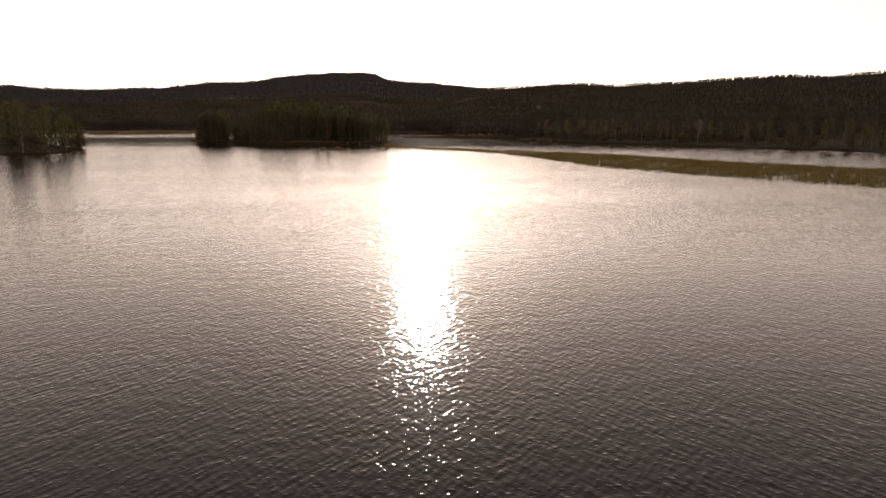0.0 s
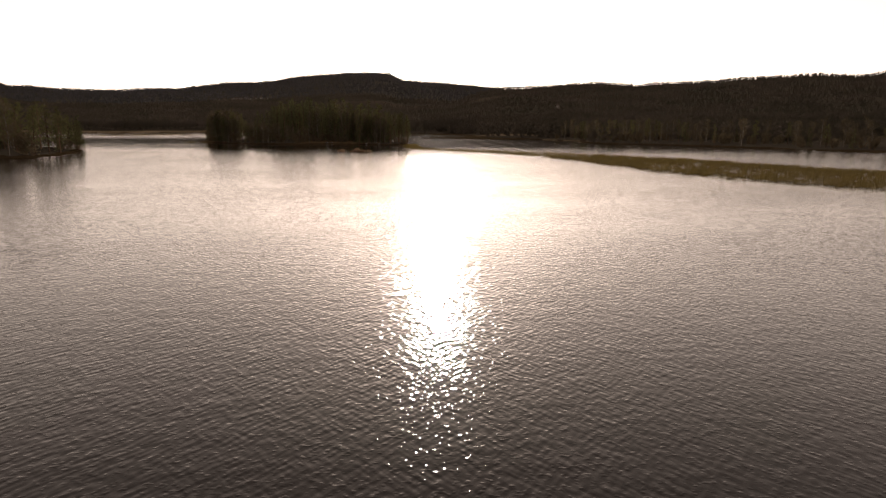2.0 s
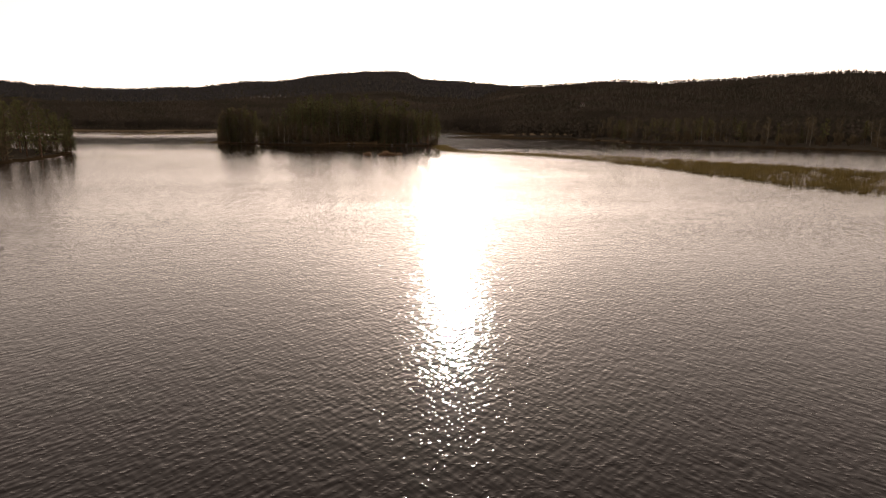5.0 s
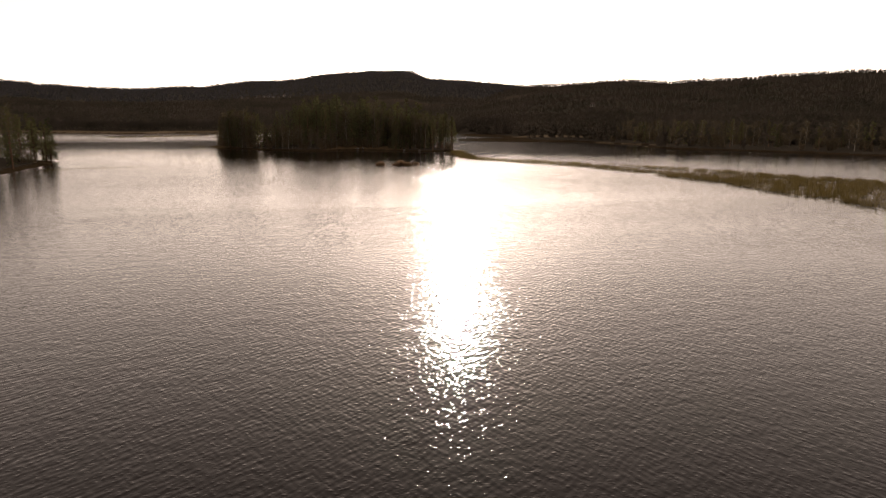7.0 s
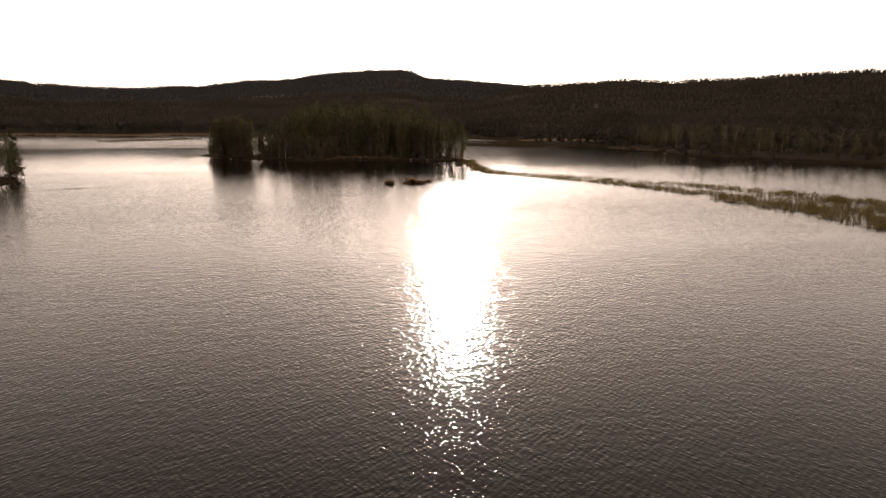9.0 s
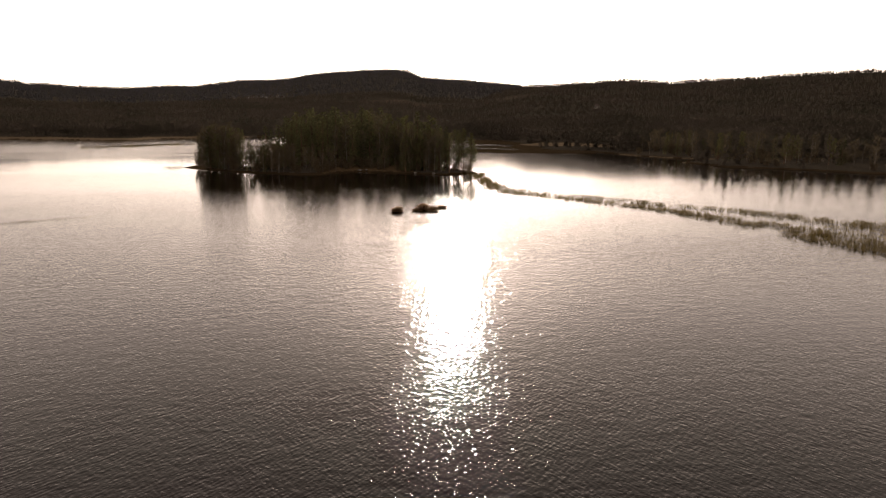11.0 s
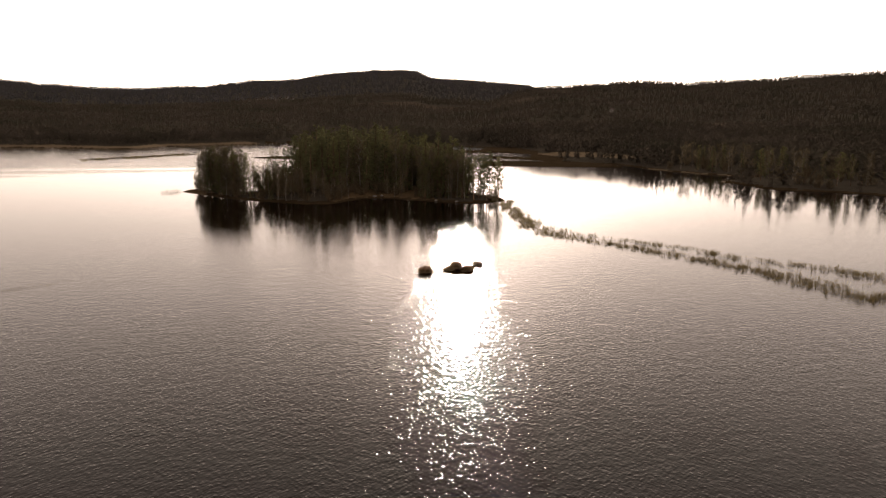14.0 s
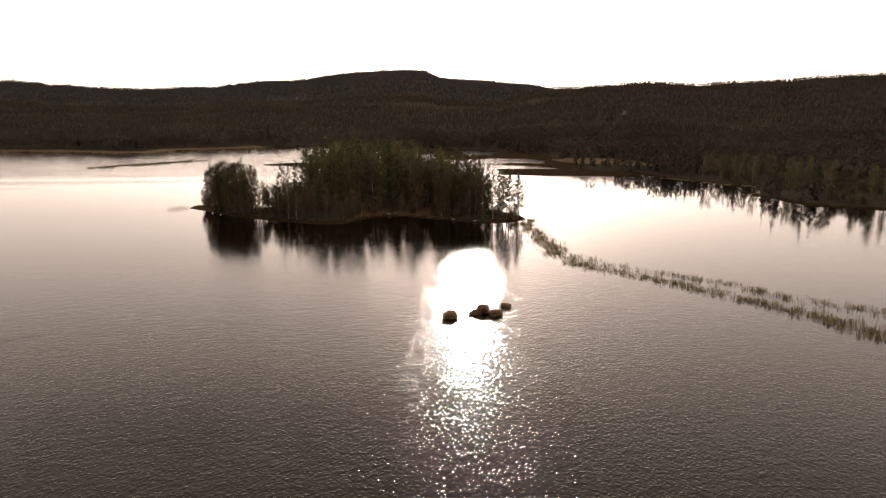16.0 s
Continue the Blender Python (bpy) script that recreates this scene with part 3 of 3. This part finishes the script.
def spire_template(r, n):
    """A ragged spruce: drooping sprays round a stem, short at the top and long below."""
    t = np.linspace(0.06, 0.97, n) ** 0.9
    a = r.uniform(0, 6.283, n)
    reach = (0.165 * (1.0 - t) + 0.012) * r.uniform(0.65, 1.3, n)
    w = np.column_stack([np.cos(a), np.sin(a), -0.5 + 0.5 * t])
    c = np.column_stack([0 * t, 0 * t, t])
    v, f = blades(c, w, reach * 1.1, reach * 0.55 + 0.02, r, np.column_stack([0 * t, 0 * t, 1 + 0 * t]))
    v2, f2 = blades(c, w * [1, 1, 0.2] - [0, 0, 0.75], reach * 1.2, reach * 0.6 + 0.02, r)
    tv = np.array([(-0.014, 0, -0.03), (0.014, 0, -0.03), (0, 0.012, 1.0)])
    return np.concatenate([v, v2, tv]), np.concatenate([f, f2 + len(v), [[2 * len(v), 2 * len(v) + 1, 2 * len(v) + 2]]])


def clump_template(r, n, size):
    d = r.normal(size=(n, 3))
    d /= np.linalg.norm(d, axis=1, keepdims=True)
    c = d * [0.2, 0.2, 0.36] * r.uniform(0.45, 1.0, (n, 1)) + [0, 0, 0.6]
    w = d * 0.6 + r.normal(size=(n, 3)) * 0.5 + [0, 0, 0.5]
    v, f = blades(c, w, r.uniform(0.6, 1.2, n) * size, r.uniform(0.3, 0.6, n) * size, r)
    tv = np.array([(-0.012, 0, -0.03), (0.012, 0, -0.03), (0, 0.012, 0.7)])
    return np.concatenate([v, tv]), np.concatenate([f, [[len(v), len(v) + 1, len(v) + 2]]])


HOUSES = []


def far_wood(name, r0, r1, gap, tall, templates, seed, label, lo=-34, hi=62):
    r = np.random.default_rng(seed)
    area = 0.5 * math.radians(hi - lo) * (r1 * r1 - r0 * r0)
    n = int(area / gap ** 2)
    rad = np.sqrt(r.uniform(r0 * r0, r1 * r1, n))
    a = np.radians(r.uniform(lo, hi, n))
    x, y = np.sin(a) * rad, np.cos(a) * rad
    bank = inside_distance(x, y, BANK) if r0 < 400 else np.full(n, -9.0)
    strip = np.where((y > 430) & (x < 80), np.clip(9 + 40 * fbm(x / 40, y / 90 + 4, 2), 2, 14), 2.5)
    keep = (-inside_distance(x, y, LAKE) > strip) & (clearing(x, y) < 0) & (bank < 0)
    ridge = np.where(np.degrees(a) > 22, NEAR_R, FAR_R)
    keep &= rad < ridge * 1.03
    for hx, hy, hz in HOUSES:
        keep &= np.hypot(x - hx, (y - hy) * 0.6) > 15
    x, y = x[keep], y[keep]
    z = height(x, y)
    stand = fbm(x / 70 + 9, y / 70 + 5, 3)
    kind = np.where(stand + r.normal(size=len(x)) * 0.12 > 0.03, 0, 1)
    vs, fs, base = [], [], 0
    for k in (0, 1):
        pool = templates[k]
        pick = r.integers(0, len(pool), len(x))
        for t, (tv, tf) in enumerate(pool):
            s = np.where((kind == k) & (pick == t))[0]
            if not len(s):
                continue
            h = r.uniform(tall[0], tall[1], len(s)) * (1.08 if k == 0 else 0.9)
            w = h * r.uniform(1.0, 1.6, len(s))
            g = r.uniform(0, 6.283, len(s))
            c, q = np.cos(g)[:, None], np.sin(g)[:, None]
            px = (tv[None, :, 0] * c - tv[None, :, 1] * q) * w[:, None] + x[s][:, None]
            py = (tv[None, :, 0] * q + tv[None, :, 1] * c) * w[:, None] + y[s][:, None]
            pz = tv[None, :, 2] * h[:, None] + z[s][:, None] - 0.2
            vs.append(np.stack([px, py, pz], -1).reshape(-1, 3))
            fs.append((tf[None] + (np.arange(len(s)) * len(tv))[:, None, None] + base).reshape(-1, 3))
            base += len(s) * len(tv)
    # the ridges take the tones with distance haze coloured in
    ob = new(name, mesh_from(name, np.concatenate(vs), np.concatenate(fs), [HAZY_RIDGE if r0 > 1000 else FAR_WOODS]))
    tagged(ob, label, "forest", kind="stuff")


def house(x, y, turn, length, wide, tall, label):
    """A small gabled house seen far off."""
    root = new("house")
    z = ground_at(x, y)
    a, b, e, g = length / 2, wide / 2, tall, tall + wide * 0.42
    v = [(-a, -b, -1), (a, -b, -1), (a, b, -1), (-a, b, -1), (-a, -b, e), (a, -b, e), (a, b, e), (-a, b, e), (-a, 0, g), (a, 0, g)]
    me = bpy.data.meshes.new("wall")
    me.from_pydata(v, [], [(0, 1, 5, 4), (2, 3, 7, 6), (1, 2, 6, 9, 5), (3, 0, 4, 8, 7)])
    me.materials.append(WOOD_WALL)
    new("wall", me).parent = root
    o = 0.4
    me = bpy.data.meshes.new("roof")
    v = []
    for up in (0.06, 0.26):
        v += [(-a - o, -b - o, e - o * 0.8 + up), (a + o, -b - o, e - o * 0.8 + up), (a + o, 0, g + up), (-a - o, 0, g + up), (a + o, b + o, e - o * 0.8 + up), (-a - o, b + o, e - o * 0.8 + up)]
    f = [(0, 3, 2, 1), (3, 5, 4, 2), (6, 7, 8, 9), (9, 8, 10, 11), (0, 1, 7, 6), (4, 5, 11, 10), (1, 2, 8, 7), (2, 4, 10, 8), (5, 3, 9, 11), (3, 0, 6, 9)]
    me.from_pydata(v, [], f)
    me.materials.append(ROOF)
    new("roof", me).parent = root
    for sx in (-0.28, 0.28):
        me = bpy.data.meshes.new("window")
        w = 0.5
        me.from_pydata([(sx * length - w, -b - 0.06, e * 0.35), (sx * length + w, -b - 0.06, e * 0.35), (sx * length + w, -b - 0.06, e * 0.75), (sx * length - w, -b - 0.06, e * 0.75),
                        (sx * length - w, -b + 0.1, e * 0.35), (sx * length + w, -b + 0.1, e * 0.35), (sx * length + w, -b + 0.1, e * 0.75), (sx * length - w, -b + 0.1, e * 0.75)], [],
                       [(0, 1, 2, 3), (1, 0, 4, 5), (2, 1, 5, 6), (3, 2, 6, 7), (0, 3, 7, 4)])
        me.materials.append(ROOF)
        new("window", me).parent = root
    root.matrix_basis = pose(x, y, z, 0, 0, turn)
    tagged(root, label, "house", "houses on the hillside")


def on_slope(azimuth, slope):
    """The place where a sight line over the lake meets the hillside."""
    for d in range(420, 2900, 5):
        x, y = math.sin(radians(azimuth)) * d, math.cos(radians(azimuth)) * d
        z = ground_at(x, y)
        if z + 2 > EYE + slope * d:
            return x, y, z
    return x, y, z


HOUSE_R = random.Random(8)
for k in range(11):
    HOUSES.append(on_slope(-3.3 + 0.44 * k + HOUSE_R.uniform(-0.12, 0.12), 0.0290 + 0.0004 * k + HOUSE_R.uniform(-0.0012, 0.0012)))
HOUSES.append(on_slope(29.1, 0.0150))
for hx, hy, hz in HOUSES:
    house(hx, hy, HOUSE_R.uniform(-40, 40), HOUSE_R.uniform(4.5, 7), HOUSE_R.uniform(4, 5.5), HOUSE_R.uniform(3.0, 5.0), "small pale house with a dull roof among the trees")

TR = np.random.default_rng(21)
near_t = ([spire_template(TR, 26) for _ in range(6)], [clump_template(TR, 38, 0.18) for _ in range(8)])
mid_t = ([cone_template(TR, 2, 5) for _ in range(5)], [clump_template(TR, 14, 0.34) for _ in range(6)])
far_t = ([cone_template(TR, 2, 4) for _ in range(5)], [clump_template(TR, 6, 0.55) for _ in range(6)])
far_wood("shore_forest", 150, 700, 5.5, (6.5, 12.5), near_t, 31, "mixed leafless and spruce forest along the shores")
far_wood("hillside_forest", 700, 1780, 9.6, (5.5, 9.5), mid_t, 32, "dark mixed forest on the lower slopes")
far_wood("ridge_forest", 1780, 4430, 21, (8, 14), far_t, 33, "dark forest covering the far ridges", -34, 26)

# ---- reeds ----
SPINE = [(150, 56), (134, 51), (122, 49), (107, 46), (99, 45.5), (94, 47.5), (90, 50), (80, 55.5), (69, 60), (60, 64), (43, 67), (24, 67.5), (8, 67), (-20, 64), (-40, 68), (-65, 78), (-110, 92)]
SPREAD = [(-110, 40), (-60, 42), (-30, 40), (-10, 34), (10, 29), (30, 23), (45, 20), (60, 15), (70, 10), (80, 10), (90, 8), (97, 7), (107, 3), (120, 2.5), (150, 2)]


def reed_bed():
    r = np.random.default_rng(5)
    n = 90000
    y = r.uniform(-110, 150, n)
    sy, sx = zip(*sorted(SPINE))
    wy, ww = zip(*SPREAD)
    edge = np.interp(y, sy, sx)
    wide = np.interp(y, wy, ww)
    u = r.uniform(-0.1, 1, n)
    x = edge + u * wide + fbm(y / 6, y * 0 + 3, 3) * 2.0 + r.normal(size=n) * np.interp(y, (60, 110), (0.5, 1.1))
    off = u * wide
    near = np.exp(-((off - 0.9) / np.interp(y, (45, 75), (3.2, 1.7))) ** 2)
    second = np.exp(-((u - 0.78) / 0.14) ** 2)
    dense = np.clip((45 - y) / 25, 0, 1) * 0.8
    p = np.clip(near + second * 0.8 + dense, 0, 1.2) * np.clip(0.55 + 2.6 * fbm(x / 1.6, y / 2.2, 3), 0.04, 1)
    keep = r.random(n) < p * np.interp(wide, (2, 10, 40), (0.10, 0.34, 0.75))
    x, y = x[keep], y[keep]
    k = 6
    cx = np.repeat(x, k) + r.normal(size=len(x) * k) * 0.2
    cy = np.repeat(y, k) + r.normal(size=len(x) * k) * 0.2
    m = len(cx)
    tall = np.repeat(r.uniform(0.35, 0.95, len(x)), k) * r.uniform(0.7, 1.1, m) * np.interp(cy, (30, 90), (1.0, 0.72))
    way = np.column_stack([r.normal(size=m) * 0.2, r.normal(size=m) * 0.2, np.ones(m)])
    v, f = blades(np.column_stack([cx, cy, np.full(m, -0.1)]), way, tall + 0.1, r.uniform(0.025, 0.055, m), r)
    tagged(new("reed_bed", mesh_from("reed_bed", v, f, [REED])), "dry straw-coloured reeds standing in shallow water", "reeds", kind="stuff")


reed_bed()


def reed_clumps():
    """Sparse clumps on a drowned bar in the wide western reach, and a few stalks off the point and the island's end."""
    r = np.random.default_rng(15)
    t, q = r.uniform(0, 1, 70) ** 0.8, r.uniform(0, 1, 60)
    hx = np.concatenate([-106 + 46 * t + r.normal(size=70) * 3.5, r.uniform(-38, -33, 16), -53 + 20 * q])
    hy = np.concatenate([360 + 62 * t + r.normal(size=70) * 5, r.uniform(183, 192, 16), 66 + 9 * q + r.normal(size=60) * 0.5])
    k = 60
    m = len(hx) * k
    cx, cy = np.repeat(hx, k) + r.normal(size=m) * np.repeat(np.where(hy > 300, 0.9, 0.7), k), np.repeat(hy, k) + r.normal(size=m) * 0.5
    way = np.column_stack([r.normal(size=m) * 0.25, r.normal(size=m) * 0.25, np.ones(m)])
    v, f = blades(np.column_stack([cx, cy, np.full(m, -0.1)]), way, r.uniform(0.5, 1.1, m) * np.repeat(np.where(hy < 100, 0.3, 1.0), k), np.repeat(np.where(hy > 300, 0.09, 0.008), k), r)
    tagged(new("reed_clumps", mesh_from("reed_clumps", v, f, [REED])), "sparse clumps of dead reeds in open water", "reeds", kind="stuff")


reed_clumps()


# ---- tussocks ----
def tussock(x, y, wide, tall, seed):
    """A peat hummock with a thick shock of dead sedge falling outwards from its crown."""
    r = np.random.default_rng(seed)
    root = new("sedge_tussock")
    bm = bmesh.new()
    bmesh.ops.create_icosphere(bm, subdivisions=3, radius=0.5)
    for vert in bm.verts:
        q = 1 + 0.3 * noise.noise(vert.co * 3 + Vector((seed, 0, 0)))
        vert.co = Vector((vert.co.x * wide * 0.52 * q, vert.co.y * wide * 0.44 * q, vert.co.z * tall * 0.7 * q))
    me = bpy.data.meshes.new("mound")
    bm.to_mesh(me)
    bm.free()
    me.materials.append(PEAT)
    new("mound", me).parent = root
    tufts, each = int(30 * wide), 34
    n = tufts * each
    a, rad = r.uniform(0, 6.283, tufts), np.sqrt(r.uniform(0, 1, tufts))
    out = np.column_stack([np.cos(a), np.sin(a), 0 * a])
    top = out * rad[:, None] * [wide * 0.36, wide * 0.31, 0]
    top[:, 2] = tall * 0.36 * np.sqrt(np.maximum(0.0, 1 - 0.8 * rad ** 2)) - 0.1
    lean = out * (rad ** 2 * 0.75)[:, None] + [0, 0, 0.8] + r.normal(size=(tufts, 3)) * 0.12
    long = r.uniform(0.35, 0.8, tufts) * (0.25 + 0.55 * tall)
    c = np.repeat(top, each, 0) + r.normal(size=(n, 3)) * [0.07, 0.07, 0.03]
    w = np.repeat(lean, each, 0) + r.normal(size=(n, 3)) * 0.16
    v, f = blades(c, w, np.repeat(long, each) * r.uniform(0.7, 1.1, n), r.uniform(0.04, 0.09, n), r)
    skirt = np.repeat(out, each, 0) + [0, 0, -0.35] + r.normal(size=(n, 3)) * 0.3
    v2, f2 = blades(c, skirt, r.uniform(0.2, 0.5, n), r.uniform(0.04, 0.08, n), r)
    v, f = np.concatenate([v, v2]), np.concatenate([f, f2 + len(v)])
    new("grass", mesh_from("grass", v, f, [SEDGE])).parent = root
    root.matrix_basis = pose(x, y, 0, 0, 0, r.uniform(0, 360))
    tagged(root, "round brown sedge tussock standing in the lake", "tussock", "tussocks in the lake")


for x, y, w, t, s in ((16.4, 71.4, 2.1, 1.25, 1), (20.1, 72.2, 1.6, 0.85, 2), (21.4, 72.8, 1.7, 1.6, 3), (22.6, 71.2, 2.0, 1.0, 4), (25.2, 74.6, 1.3, 0.75, 5)):
    tussock(x, y, w, t, s)


# ---- stones by the island ----
def stone(x, y, size, seed):
    bm = bmesh.new()
    bmesh.ops.create_icosphere(bm, subdivisions=3, radius=size)
    for vert in bm.verts:
        q = 1 + 0.4 * noise.noise(vert.co * 1.6 / size + Vector((seed, 3, 0)))
        vert.co = Vector((vert.co.x * q * 1.3, vert.co.y * q, vert.co.z * q * 0.7))
    me = bpy.data.meshes.new("stone")
    bm.to_mesh(me)
    bm.free()
    me.materials.append(ROCK)
    ob = new("stone", me)
    ob.matrix_basis = pose(x, y, ground_at(x, y) + size * 0.25)
    tagged(ob, "pale grey boulder on the island's shore", "stone", "stones on the shore")


for i, (x, y, s) in enumerate(((22.6, 164.6, 0.45), (37.6, 152.4, 0.35), (24.6, 164.4, 0.3), (42.5, 149.0, 0.35))):
    stone(x, y, s, i)
